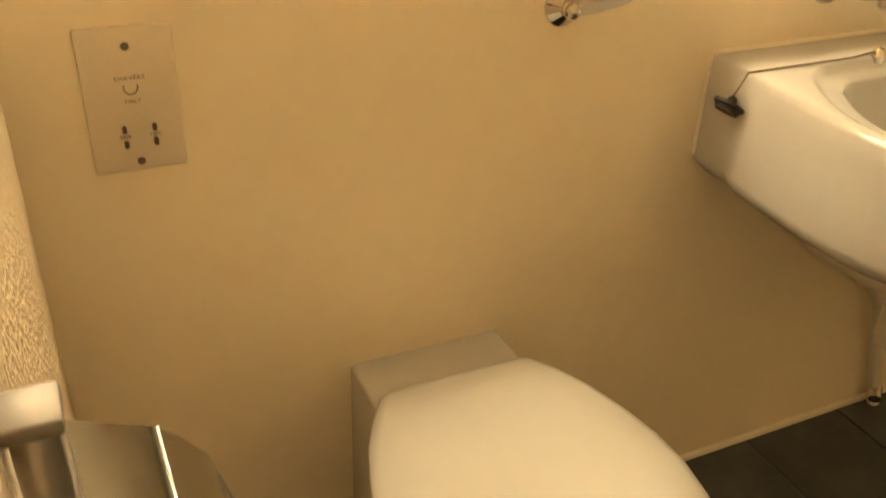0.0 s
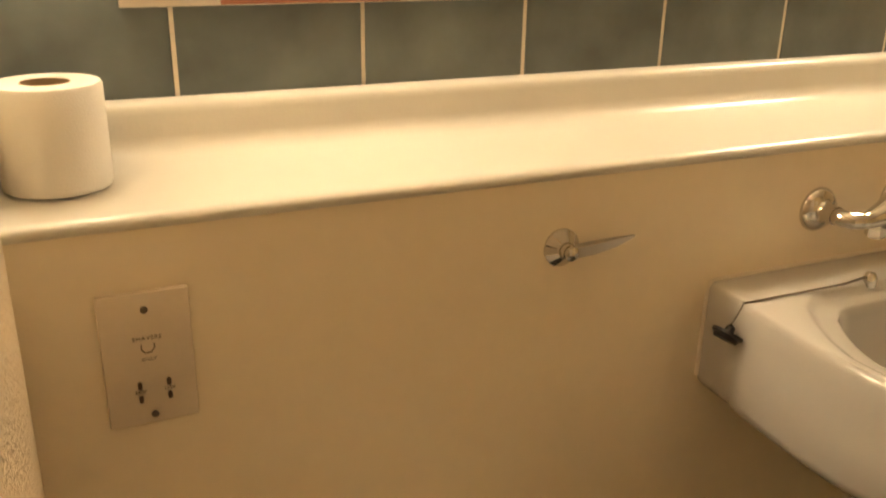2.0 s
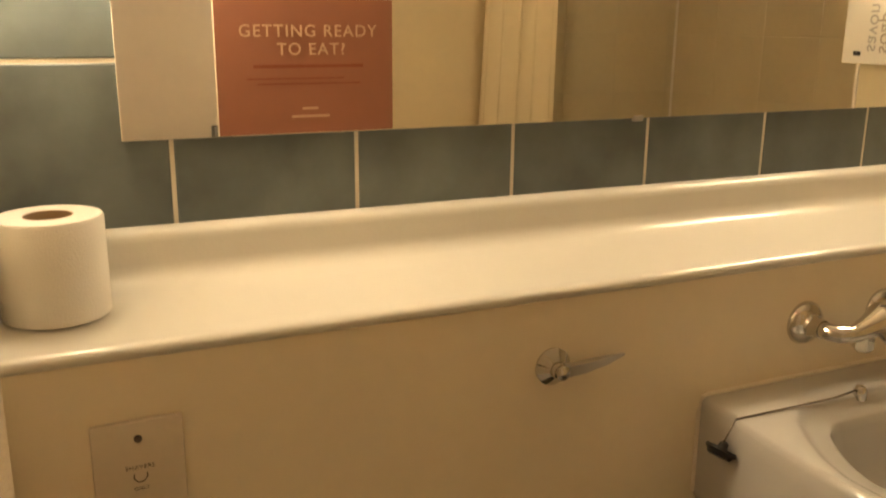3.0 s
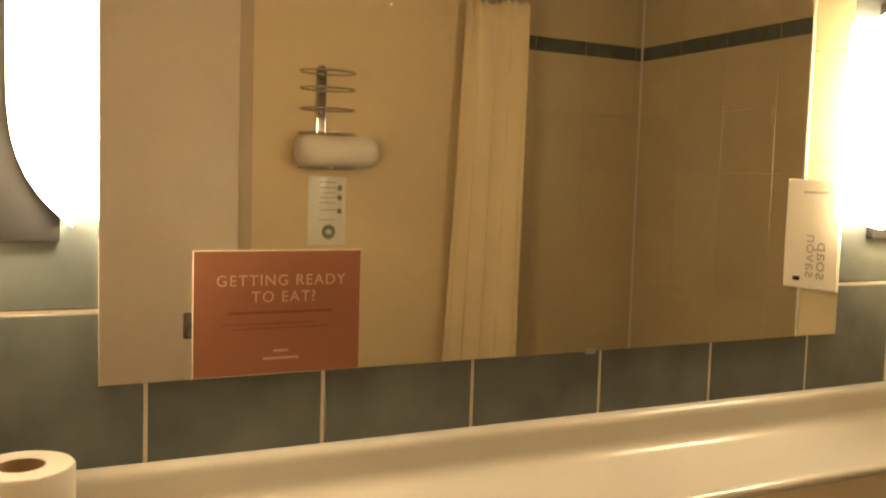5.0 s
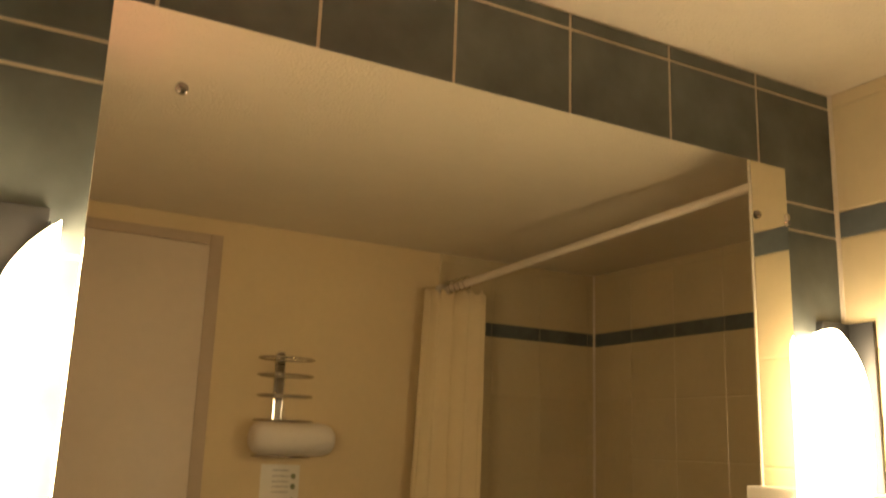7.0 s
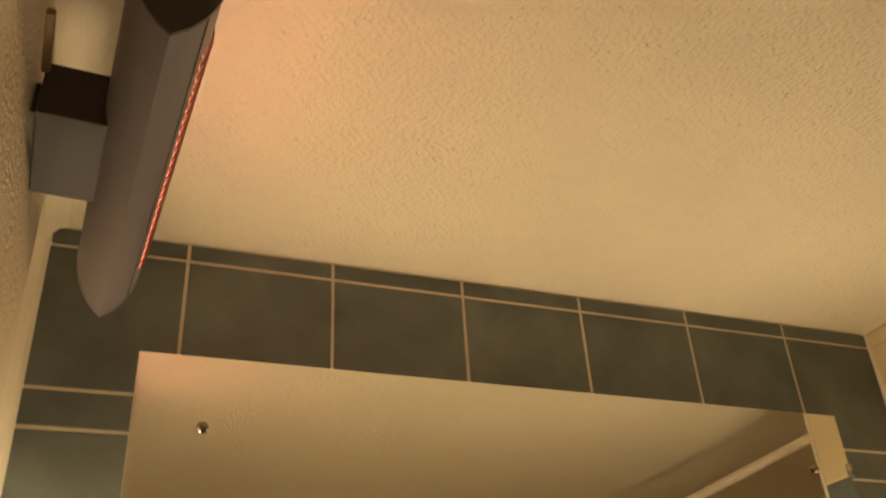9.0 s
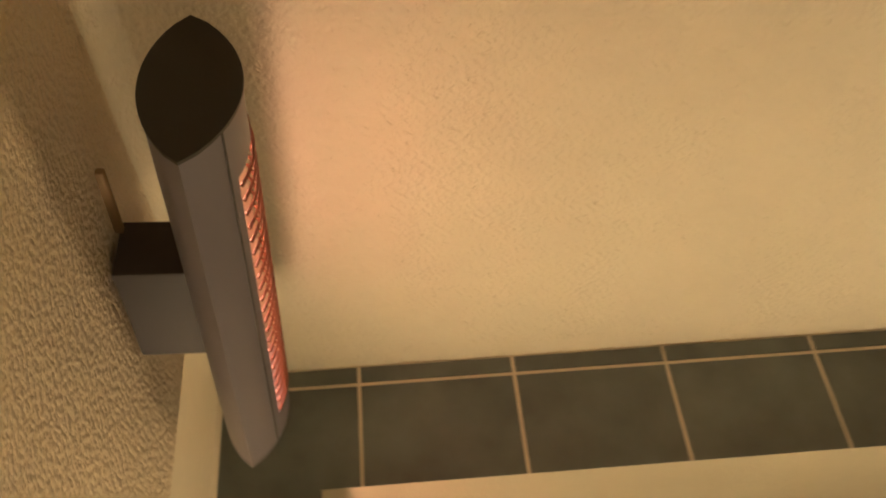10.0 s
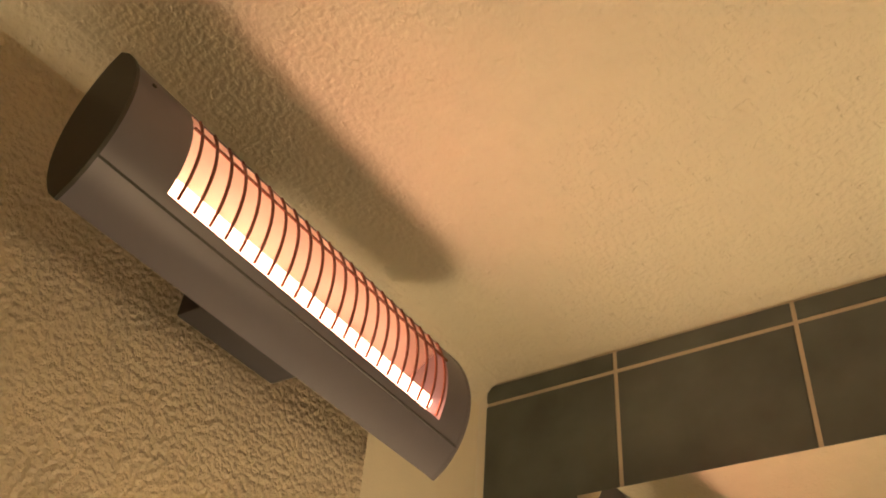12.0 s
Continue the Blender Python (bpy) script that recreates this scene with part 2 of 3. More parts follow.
wall_north = slab("wall_north", XL, 0.0016, 0.0, XR, 0.12, ZC, M_GROUT, "slate blue tiled wall with pale grout behind the mirror", "wall")
wall_west = slab("wall_west", XL - 0.12, YB - 0.12, 0.0, XW, -0.226, ZC, M_STIPPLE, "cream stippled painted side wall", "wall")
floor = slab("floor", XL - 0.12, YB - 0.12, -0.1, XS + 0.12, 0.12, -0.004, M_FLOORGROUT, "charcoal tiled bathroom floor", "floor")
ceiling = slab("ceiling", XL - 0.12, YB - 0.12, ZC, XS + 0.12, 0.12, ZC + 0.1, M_CEIL, "cream textured painted ceiling", "ceiling")
wall_pier = slab("wall_east_pier", XR + 0.0022, -0.221, 0.0, XS + 0.12, 0.12, ZC, M_PALEGROUT, "short cream tiled wall beside the basin", "wall")
wall_shower = slab("wall_shower", XS + 0.0012, YB - 0.12, 0.0, XS + 0.12, -0.221, ZC, M_PALEGROUT, "cream tiled shower wall with blue-grey band", "wall")

wall_strip = slab("wall_west_strip", XL - 0.12, -0.226, 0.0, XL, 0.12, ZC, M_PANEL, "smooth cream painted strip beside the tiled corner", "wall")
cove = new("trim_cove", mesh_of(extrude_profile([(XW, ZC), (XW + 0.026, ZC), (XW + 0.014, ZC - 0.005), (XW + 0.006, ZC - 0.014), (XW, ZC - 0.032)], "y", YB, -0.226), M_CEIL, True))
tagged(cove, "smooth cream filler cove under the ceiling", "trim", kind="structure")

cove_end = new("trim_cove", mesh_of(extrude_profile([(XL, ZC), (XL + 0.026, ZC), (XL + 0.014, ZC - 0.005), (XL + 0.006, ZC - 0.014), (XL, ZC - 0.032)], "y", -0.226, -0.001), M_CEIL, True))
tagged(cove_end, "smooth cream filler cove under the ceiling", "trim", kind="structure")

# back wall with a doorway
DX0, DX1, DZ = 0.045, 0.737, 2.052
wall_south = thing("wall_south", "cream painted back wall with a doorway", "wall", kind="structure")
part("wall_panel", box(XW, YB - 0.12, 0, DX0, YB, ZC), M_BACKWALL, wall_south, smooth=False)
part("wall_panel", box(DX1, YB - 0.12, 0, 1.613, YB, ZC), M_BACKWALL, wall_south, smooth=False)
part("wall_panel", box(DX0, YB - 0.12, DZ, DX1, YB, ZC), M_BACKWALL, wall_south, smooth=False)
part("tile_bed", box(1.613, YB - 0.12, 0, XS + 0.001, YB + 0.0048, ZC), M_PALEGROUT, wall_south, smooth=False)

# door and its frame
door = thing("door_1", "cream painted closed flush door with a steel latch", "door", (DX0, YB, 0), kind="structure")
part("door_leaf", box(0.005, -0.03, 0.010, DX1 - DX0 - 0.002, 0.022, DZ - 0.004, 0.004), M_DOOR, door)
part("door_stop", box(DX1 - DX0 + 0.001, -0.004, 0.010, DX1 - DX0 + 0.045, 0.006, DZ + 0.035, 0.003), M_FRAME, door, "brown-cream door frame")
part("door_head", box(0, -0.004, DZ, DX1 - DX0 - 0.001, 0.006, DZ + 0.035, 0.003), M_FRAME, door)
LX = 0.545
latch = part("latch_plate", box(LX - 0.027, 0.020, 0.820, LX + 0.033, 0.0265, 0.903, 0.0028, 3), M_SATIN, door, "satin steel latch plate with dark rim")
ring = [(LX + 0.003 + sx * (0.029 - 0.006 * (1 - abs(cx))), 0.0265, 0.8615 + sz * 0.040) for sx, sz, cx in ((-1, -1, 0), (1, -1, 0), (1, 1, 0), (-1, 1, 0))]
part("plate_rim", sweep(ring, 0.0022, 8, closed=True), M_DARKCHROME, latch)
part("lever", rod((LX - 0.014, 0.034, 0.828), (LX + 0.014, 0.034, 0.884), 0.005, 12), M_CHROME, latch, "polished slanting lever")
part("knob", lathe([(0.004, 0), (0.008, 0.004), (0.011, 0.014), (0.011, 0.020), (0.007, 0.025), (0.001, 0.026)], (0, 1, 0), (LX + 0.012, 0.021, 0.917), 20), M_DARKCHROME, door)

# boxed-in panel under the ledge
panel = new("wall_duct_panel", mesh_of(box(XL, YP, 0.0, XR + 0.001, YP + 0.018, 0.915), M_PANEL, False))
tagged(panel, "smooth cream laminate service panel under the ledge", "wall panel", kind="structure")
base_bead = new("trim_floor_bead", mesh_of(extrude_profile([(YP, 0), (YP - 0.008, 0), (YP - 0.006, 0.006), (YP, 0.009)], "x", XL, XR), M_CAULK, True))
tagged(base_bead, "thin cream sealant bead along the floor", "trim", kind="structure")
corner_bead = new("trim_corner_bead", mesh_of(extrude_profile([(XL, 0.003), (XL, -0.009), (XL + 0.004, -0.006), (XL + 0.008, 0.003)], "z", 1.0, ZC), M_CAULK, True))
tagged(corner_bead, "cream sealant bead in the tiled corner", "trim", kind="structure")
corner_bead2 = new("trim_corner_bead", mesh_of(extrude_profile([(XR, 0.003), (XR, -0.007), (XR - 0.004, -0.005), (XR - 0.006, 0.003)], "z", 1.0, ZC), M_CAULK, True))
tagged(corner_bead2, "cream sealant bead in the tiled corner", "trim", kind="structure")

shower_bead = new("trim_shower_bead", mesh_of(extrude_profile([(XS, YB + 0.005), (XS - 0.0065, YB + 0.006), (XS - 0.004, YB + 0.010), (XS, YB + 0.0125)], "z", 0.01, ZC), M_CAULK, True))
tagged(shower_bead, "white sealant bead in the shower corner", "trim", kind="structure")
pier_edge = new("trim_pier_edge", mesh_of(box(XR - 0.002, -0.228, 0.01, XR + 0.010, -0.2215, ZC, 0.002), M_CAULK, True))
tagged(pier_edge, "white tile edge trim on the short wall", "trim", kind="structure")

# ledge with rounded nosing and an upstand
prof = []
for k in range(9):                                     # nosing
    a = math.radians(250 - 170 * k / 8)
    prof.append((YP + 0.006 + 0.0115 * math.cos(a), 0.9175 + 0.0085 * math.sin(a)))
prof.append((-0.06, 0.936))
for k in range(1, 6):                                  # cove
    a = math.radians(90 * k / 5)
    prof.append((-0.045 + 0.022 * math.sin(a), 0.9605 - 0.022 * math.cos(a)))
prof += [(-0.0225, 0.984)]
for k in range(1, 5):
    a = math.radians(90 * k / 4)
    prof.append((-0.0125 - 0.010 * math.cos(a), 0.986 + 0.012 * math.sin(a)))
prof += [(-0.001, 0.999), (-0.001, 0.912), (YP + 0.02, 0.897)]
ledge = new("ledge", mesh_of(extrude_profile(prof, "x", XL, XR), M_LEDGE, True))
tagged(ledge, "glossy cream laminate ledge with rounded front and upstand", "ledge", kind="structure")

# mirror
mirror = thing("mirror", "large frameless wall mirror fixed with chrome screws", "mirror", (0.76, -0.006, 1.096))
part("glass_sheet", box(0.153 - 0.76, -0.001, 0, 1.366 - 0.76, 0.0055, 1.958 - 1.096, 0.0006, 1), mirror_mat, mirror, smooth=False)
for x, z in ((0.246, 1.855), (1.285, 1.855)):
    part("screw_cap", lathe([(0.008, 0), (0.008, 0.002), (0.006, 0.0045), (0.0026, 0.006), (0.0005, 0.0062)], (0, -1, 0), (x - 0.76, -0.001, z - 1.096), 20), M_DARKCHROME, mirror, "small domed dark chrome screw cap")


part("edge_clip", box(1.360 - 0.76, -0.0045, 1.846 - 1.096, 1.3695 - 0.76, 0.0055, 1.868 - 1.096, 0.0015), M_CHROME, mirror)
part("edge_clip", box(0.835 - 0.76, -0.003, -0.004, 0.850 - 0.76, 0.0055, 0.004, 0.001), M_STEEL, mirror)

# ---- wall lamps ----
def wall_lamp(x_flat, side, label, wide, plate):
    """side: +1 when the round edge looks towards +x."""
    z0, z1 = 1.264, 1.674
    lamp = thing("wall_lamp", label, "wall lamp", (x_flat, 0, (z0 + z1) / 2), group="lamps beside the mirror")
    hz = (z1 - z0) / 2

    def block(name, x0, x1, y0, y1, text):
        xs = sorted((side * x0, side * x1))
        part(name, box(xs[0], y0, -hz, xs[1], y1, hz, 0.002), M_GREY, lamp, text)

    block("mounting_plate", 0.011, plate, -0.016, -0.0005, "dark grey metal mounting plate")
    block("side_cheek", plate - 0.006, plate, -0.068, -0.0165, "dark grey side cheek")
    n = 56
    us = [1 - 2 * k / (n - 1) for k in range(n)]
    hg = hz - 0.018

    def outline(s, tall=1.0, cut=9.0):
        cx = wide * (1 - s) * 0.3
        return [(cx + min(cut, wide * s * (1 - abs(u) ** 3.7)), hg * tall * (0.45 + 0.55 * s) * u) for u in us]

    collar = [(side * max(x, 0.0105), z) for x, z in outline(1.0)]
    part("collar", extrude_profile(collar, "y", -0.0155, -0.036), M_GREY, lamp, "grey collar round the glass")
    loops = [[(side * x, -d, z) for x, z in outline(s, h, c)] for d, s, h, c in
             ((0.002, 1.0, 0.965, 0.010), (0.020, 1.0, 0.985, 0.010), (0.0362, 1.0, 1.0, 0.0102), (0.0366, 1.0, 1.0, 9), (0.044, 0.99, 1, 9), (0.052, 0.965, 1, 9), (0.060, 0.91, 1, 9), (0.066, 0.82, 1, 9), (0.0705, 0.67, 1, 9), (0.073, 0.47, 1, 9), (0.074, 0.2, 1, 9))]
    part("glass_shade", loft(loops), M_GLOW, lamp, "glowing white opal glass half-moon shade")
    return lamp


wall_lamp(0.124, -1, "lit half-moon opal wall lamp on grey plate, by the painted wall", 0.064, 0.1075)
wall_lamp(1.424, 1, "lit half-moon opal wall lamp on grey plate, by the tiled wall", 0.074, 0.088)


# ---- quartz heater ----
HY0, HY1 = -0.679, -0.204
heater = thing("bathroom_heater", "grey wall-mounted quartz bar heater, glowing orange", "heater", (0.128, HY0, 1.986))
heater.rotation_euler = (radians(-1.2), 0, radians(3.3))


def heater_outline(n=16, grow=0.0):
    """Leaf-shaped cross-section (x, z): tip up, tip down."""
    top, bot = Vector((-0.006, 0.085 + grow)), Vector((-0.001, -0.069 - grow))
    half = (top - bot).length / 2
    mid = (top + bot) / 2
    ax = (top - bot).normalized()
    side = Vector((ax.y, -ax.x))
    pts = []
    for sgn, bulge in ((1, 0.040 + grow), (-1, 0.032 + grow)):
        for k in range(n):
            u = 1 - 2 * k / n if sgn > 0 else -1 + 2 * k / n
            pts.append(mid + ax * half * u + side * sgn * bulge * (1 - u * u) ** 0.8)
    return [(p.x, p.y) for p in pts]


HL = HY1 - HY0
out = heater_outline()
G0, G1 = 3, 12                                         # outline steps opened for the grille
GA, GB = 0.063, HL - 0.045
bmh = bmesh.new()
for a, c, skip in ((0.006, GA, False), (GA, GB, True), (GB, HL - 0.006, False)):
    n = len(out)
    ra = [bmh.verts.new((x, a, z)) for x, z in out]
    rc = [bmh.verts.new((x, c, z)) for x, z in out]
    for k in range(n):
        if skip and G0 <= k < G1:
            continue
        bmh.faces.new((ra[k], ra[(k + 1) % n], rc[(k + 1) % n], rc[k]))
part("housing", bmh, M_HEATER, heater, "dark grey curved metal housing")
part("end_cap", extrude_profile(heater_outline(grow=0.0015), "y", 0.003, 0.006), M_HEATCAP, heater, "black leaf-shaped end cap", smooth=False)
part("end_cap", extrude_profile(heater_outline(grow=0.0006), "y", HL - 0.006, HL - 0.001), M_HEATER, heater, smooth=False)
seam = out[G1 + 1]
part("cover_seam", rod((seam[0] + 0.0002, 0.006, seam[1]), (seam[0] + 0.0002, HL - 0.006, seam[1]), 0.0011, 8), M_HEATCAP, heater, "thin dark seam between cover and body")
part("cover_screw", lathe([(0.0022, -0.001), (0.0022, 0.0008), (0.0004, 0.001)], (1, 0, 0.4), (out[4][0], 0.022, out[4][1]), 10), M_HEATCAP, heater)
# trough behind the grille
lip = [out[k] for k in range(G0, G1 + 1)]
rim_a, rim_b = Vector(lip[0]), Vector(lip[-1])
trough = []
for k in range(13):
    u = k / 12
    p = rim_a.lerp(rim_b, u)
    trough.append(p + Vector((-0.040 * math.sin(math.pi * u), 0)))
bmt = bmesh.new()
ra = [bmt.verts.new((p.x, GA, p.y)) for p in trough]
rc = [bmt.verts.new((p.x, GB, p.y)) for p in trough]
for k in range(12):
    bmt.faces.new((ra[k], ra[k + 1], rc[k + 1], rc[k]))
part("reflector", bmt, M_REFLECTOR, heater, "bright curved metal reflector")
for yy in (GA, GB):
    bme = bmesh.new()
    bme.faces.new([bme.verts.new((p[0], yy, p[1])) for p in lip] + [bme.verts.new((p.x, yy, p.y)) for p in reversed(trough[1:-1])])
    part("reflector_end", bme, M_HEATER, heater)
for x, z in ((0.0100, -0.0055),):
    part("quartz_tube", rod((x, GA - 0.004, z), (x, GB + 0.004, z), 0.0085, 16), M_ELEMENT, heater, "white-hot glowing quartz tube")
NW = 22
lipw = [(x + 0.0015, z) for x, z in lip]
for k in range(NW):
    yy = GA + (GB - GA) * (k + 0.5) / NW
    part("guard_wire", sweep([(x, yy, z) for x, z in lipw], 0.0015, 6), M_WIRE, heater)
for k in (2,):
    part("guard_bar", rod((lipw[k][0], GA, lipw[k][1]), (lipw[k][0], GB, lipw[k][1]), 0.0014, 8), M_WIRE, heater)
part("wall_plate", box(-0.0975, 0.205, -0.010, -0.084, 0.30, 0.026, 0.002), M_HEATER, heater)
part("bracket", box(-0.0905, 0.185, -0.024, -0.02, 0.314, 0.036, 0.003), M_BRACKET, heater, "dark grey wall bracket box")
part("cable_gland", box(-0.094, 0.11, 0.022, -0.086, 0.1865, 0.030, 0.002), M_CARDTUBE, heater)


# ---- shaver socket ----
socket = thing("shaver_socket", "brushed metal dual-voltage shaver socket plate", "socket", (0.1300, YP, 0.777))
plate = part("face_plate", box(-0.0435, -0.008, -0.072, 0.0435, 0, 0.072, 0.0025), M_SOCKET, socket)
for z in (0.054, -0.0615):
    part("screw", lathe([(0.0038, 0), (0.0038, 0.0012), (0.0015, 0.0018), (0.0004, 0.0018)], (0, -1, 0), (0.0, -0.008, z), 14), M_INK, plate, "small dark screw")
for cx in (-0.0115, 0.0165):
    for dz in (0.0075, -0.0075):
        part("pin_hole", box(cx - 0.0021, -0.0085, -0.035 + dz - 0.0040, cx + 0.0021, -0.008, -0.035 + dz + 0.0040, 0.0018, 4), M_HOLE, plate)
letters("printed_word", "SHAVERS", 0.0062, wall_text(0.0, -0.0083, 0.0235), M_INK, plate, 1.15)
letters("printed_word", "ONLY", 0.0052, wall_text(0.0, -0.0083, 0.0005), M_INK, plate, 1.1)
letters("printed_word", "240V", 0.0052, wall_text(-0.0115, -0.0083, -0.035), M_INK, plate)
letters("printed_word", "115V", 0.0052, wall_text(0.0165, -0.0083, -0.035), M_INK, plate)
bm = sweep([(-0.006, -0.0083, 0.017), (-0.0065, -0.0083, 0.012), (-0.003, -0.0083, 0.0075), (0.003, -0.0083, 0.008), (0.0065, -0.0083, 0.013), (0.006, -0.0083, 0.017)], 0.0007, 6)
part("shaver_mark", bm, M_INK, plate)

# ---- flush lever ----
flush = thing("flush_lever", "chrome toilet flush lever on round rose", "flush lever", (0.605, YP, 0.827))
part("rose", lathe([(0.0235, 0), (0.0235, 0.003), (0.0185, 0.007), (0.0105, 0.013), (0.0100, 0.022), (0.0004, 0.022)], (0, -1, 0), (0, 0, 0), 36), M_CHROME, flush)
bm2 = loft([[(0.0, -0.016, 0.007), (0.0, -0.027, 0.007), (0.0, -0.027, -0.006), (0.0, -0.016, -0.006)],
            [(0.03, -0.016, 0.0085), (0.03, -0.027, 0.0085), (0.03, -0.027, -0.0045), (0.03, -0.016, -0.0045)],
            [(0.065, -0.018, 0.0105), (0.065, -0.025, 0.0105), (0.065, -0.025, 0.001), (0.065, -0.018, 0.001)],
            [(0.089, -0.020, 0.0105), (0.089, -0.0225, 0.0105), (0.089, -0.0225, 0.008), (0.089, -0.020, 0.008)]])
part("lever", bm2, M_STEEL, flush, "tapered satin steel blade")
part("hub", lathe([(0.0095, 0), (0.0095, 0.009), (0.006, 0.012), (0.0004, 0.0125)], (0, -1, 0), (0, -0.018, 0), 8), M_CHROME, flush)

# ---- toilet ----
toilet = thing("toilet", "white back-to-wall toilet with closed plastic lid", "toilet", (0.449, YP, -0.003))
part("rear_block", box(-0.105, -0.105, 0.0, 0.105, 0.014, 0.393, 0.006, 3), M_CERAMIC, toilet)


SEAT = [(-0.100, 0.090), (-0.108, 0.100), (-0.14, 0.121), (-0.18, 0.140), (-0.23, 0.156), (-0.28, 0.165), (-0.33, 0.167), (-0.38, 0.159), (-0.42, 0.144), (-0.455, 0.120), (-0.48, 0.090), (-0.495, 0.055), (-0.501, 0.02)]


def seat_loop(z, grow=0.0):
    mid = Vector((0.0, -0.30))
    pts = []
    for sgn in (1, -1):
        for y, w in (SEAT if sgn > 0 else SEAT[::-1]):
            p = Vector((sgn * w, y))
            d = (p - mid).normalized() * grow
            pts.append((p.x + d.x - 0.006, p.y + d.y, z))
    return pts


part("bowl", loft([seat_loop(0.0, -0.085), seat_loop(0.12, -0.075), seat_loop(0.26, -0.04), seat_loop(0.35, -0.012), seat_loop(0.382, -0.006)]), M_CERAMIC, toilet)
part("seat", loft([seat_loop(0.384, -0.004), seat_loop(0.386, 0.0), seat_loop(0.403, 0.001), seat_loop(0.407, -0.003)]), M_SEAT, toilet)
part("lid", loft([seat_loop(0.409, -0.004), seat_loop(0.411, 0.001), seat_loop(0.419, 0.002), seat_loop(0.425, -0.002), seat_loop(0.429, -0.012), seat_loop(0.432, -0.05), seat_loop(0.433, -0.12)]), M_SEAT, toilet, "closed glossy plastic lid")
for sx in (-0.06, 0.06):
    part("hinge", rod((sx - 0.016, -0.1, 0.403), (sx + 0.016, -0.1, 0.403), 0.009, 14), M_SEAT, toilet)

# ---- basin ----
basin = thing("wash_basin", "white ceramic wall-hung wash basin", "wash basin", (1.12, YP, 0.746))


def resample(half, n=32):
    """Points evenly spaced along a half outline of (y, half width), mirrored into an open loop from one side to the other."""
    pts = [Vector((w, y)) for y, w in half]
    lens = [0.0]
    for p, q in zip(pts, pts[1:]):
        lens.append(lens[-1] + (q - p).length)
    res = []
    for k in range(n + 1):
        d = lens[-1] * k / n
        i = max(j for j in range(len(lens) - 1) if lens[j] <= d + 1e-9)
        res.append(pts[i].lerp(pts[i + 1], (d - lens[i]) / (lens[i + 1] - lens[i])))
    return [(-p.x, p.y) for p in res] + [(p.x, p.y) for p in res[-2::-1]]


RIM = resample([(-0.001, 0.281), (-0.070, 0.283), (-0.077, 0.290), (-0.12, 0.294), (-0.2, 0.298), (-0.27, 0.297), (-0.33, 0.284), (-0.375, 0.25), (-0.405, 0.195), (-0.422, 0.12), (-0.43, 0.0)], 40)
TRAY = resample([(-0.082, 0.165), (-0.086, 0.186), (-0.108, 0.215), (-0.145, 0.240), (-0.185, 0.260), (-0.23, 0.273), (-0.28, 0.271), (-0.33, 0.252), (-0.365, 0.212), (-0.385, 0.15), (-0.395, 0.09), (-0.398, 0.0)], 40)


def rim_loop(sx, sy, z):
    return [(x * sx, y * sy if y < -0.002 else 0.006, z) for x, y in RIM]


def tray_loop(s, z, cy=-0.24):
    return [(x * s, cy + (y - cy) * s, z) for x, y in TRAY]


bm = loft([rim_loop(0.20, 0.60, -0.216), rim_loop(0.40, 0.68, -0.212), rim_loop(0.60, 0.77, -0.203), rim_loop(0.77, 0.85, -0.190), rim_loop(0.89, 0.91, -0.173), rim_loop(0.965, 0.95, -0.155), rim_loop(0.992, 0.972, -0.145), rim_loop(1.0, 0.985, -0.136), rim_loop(1.0, 0.995, -0.09), rim_loop(1.003, 1.0, -0.03), rim_loop(1.0, 1.0, -0.010), rim_loop(0.99, 0.992, -0.003), rim_loop(0.975, 0.98, 0.0),
           tray_loop(1.03, -0.001), tray_loop(1.0, -0.004), tray_loop(0.975, -0.011), tray_loop(0.94, -0.014), tray_loop(0.865, -0.017), tray_loop(0.848, -0.020), tray_loop(0.835, -0.032), tray_loop(0.80, -0.065), tray_loop(0.62, -0.115), tray_loop(0.42, -0.138), tray_loop(0.2, -0.146), tray_loop(0.06, -0.148)])
part("bowl", bm, M_CERAMIC, basin)
part("overflow_ring", lathe([(0.011, 0), (0.011, 0.002), (0.006, 0.003), (0.0005, 0.0005)], (0, -0.6, 0.4), (0.0, -0.10, -0.035), 20), M_CHROME, basin)
part("chain_stay", lathe([(0.009, -0.006), (0.009, 0.006), (0.006, 0.012), (0.0005, 0.013)], (0, 0, 1), (-0.078, -0.080, -0.001), 18), M_CHROME, basin, "chrome chain stay")

part("sealant_bead", sweep([(-0.282, -0.001, -0.138), (-0.283, -0.001, -0.02), (-0.278, -0.001, -0.001), (-0.27, -0.001, 0.001), (0.27, -0.001, 0.001), (0.278, -0.001, -0.001), (0.283, -0.001, -0.02), (0.282, -0.001, -0.138)], 0.0032, 8), M_CAULK, basin, "pale sealant bead")

# plug hanging on its ball chain
plug = thing("basin_plug", "black rubber plug hanging on ball chain over the rim", "plug", (0.817, -0.252, 0.703))
bm = lathe([(0.0005, -0.006), (0.015, -0.006), (0.017, -0.001), (0.0205, 0.001), (0.0205, 0.005), (0.007, 0.005), (0.0055, 0.013), (0.003, 0.015), (0.0005, 0.0155)], (0.55, 0.1, 0.8), (0, 0, -0.002), 24)
part("stopper", bm, M_BLACK, plug)
chain = [(0.003, 0.0, 0.010), (0.009, -0.006, 0.032), (0.013, -0.008, 0.0440), (0.06, -0.010, 0.0450), (0.12, -0.011, 0.0450), (0.18, -0.012, 0.0455), (0.222, -0.012, 0.050)]
bm = bmesh.new()
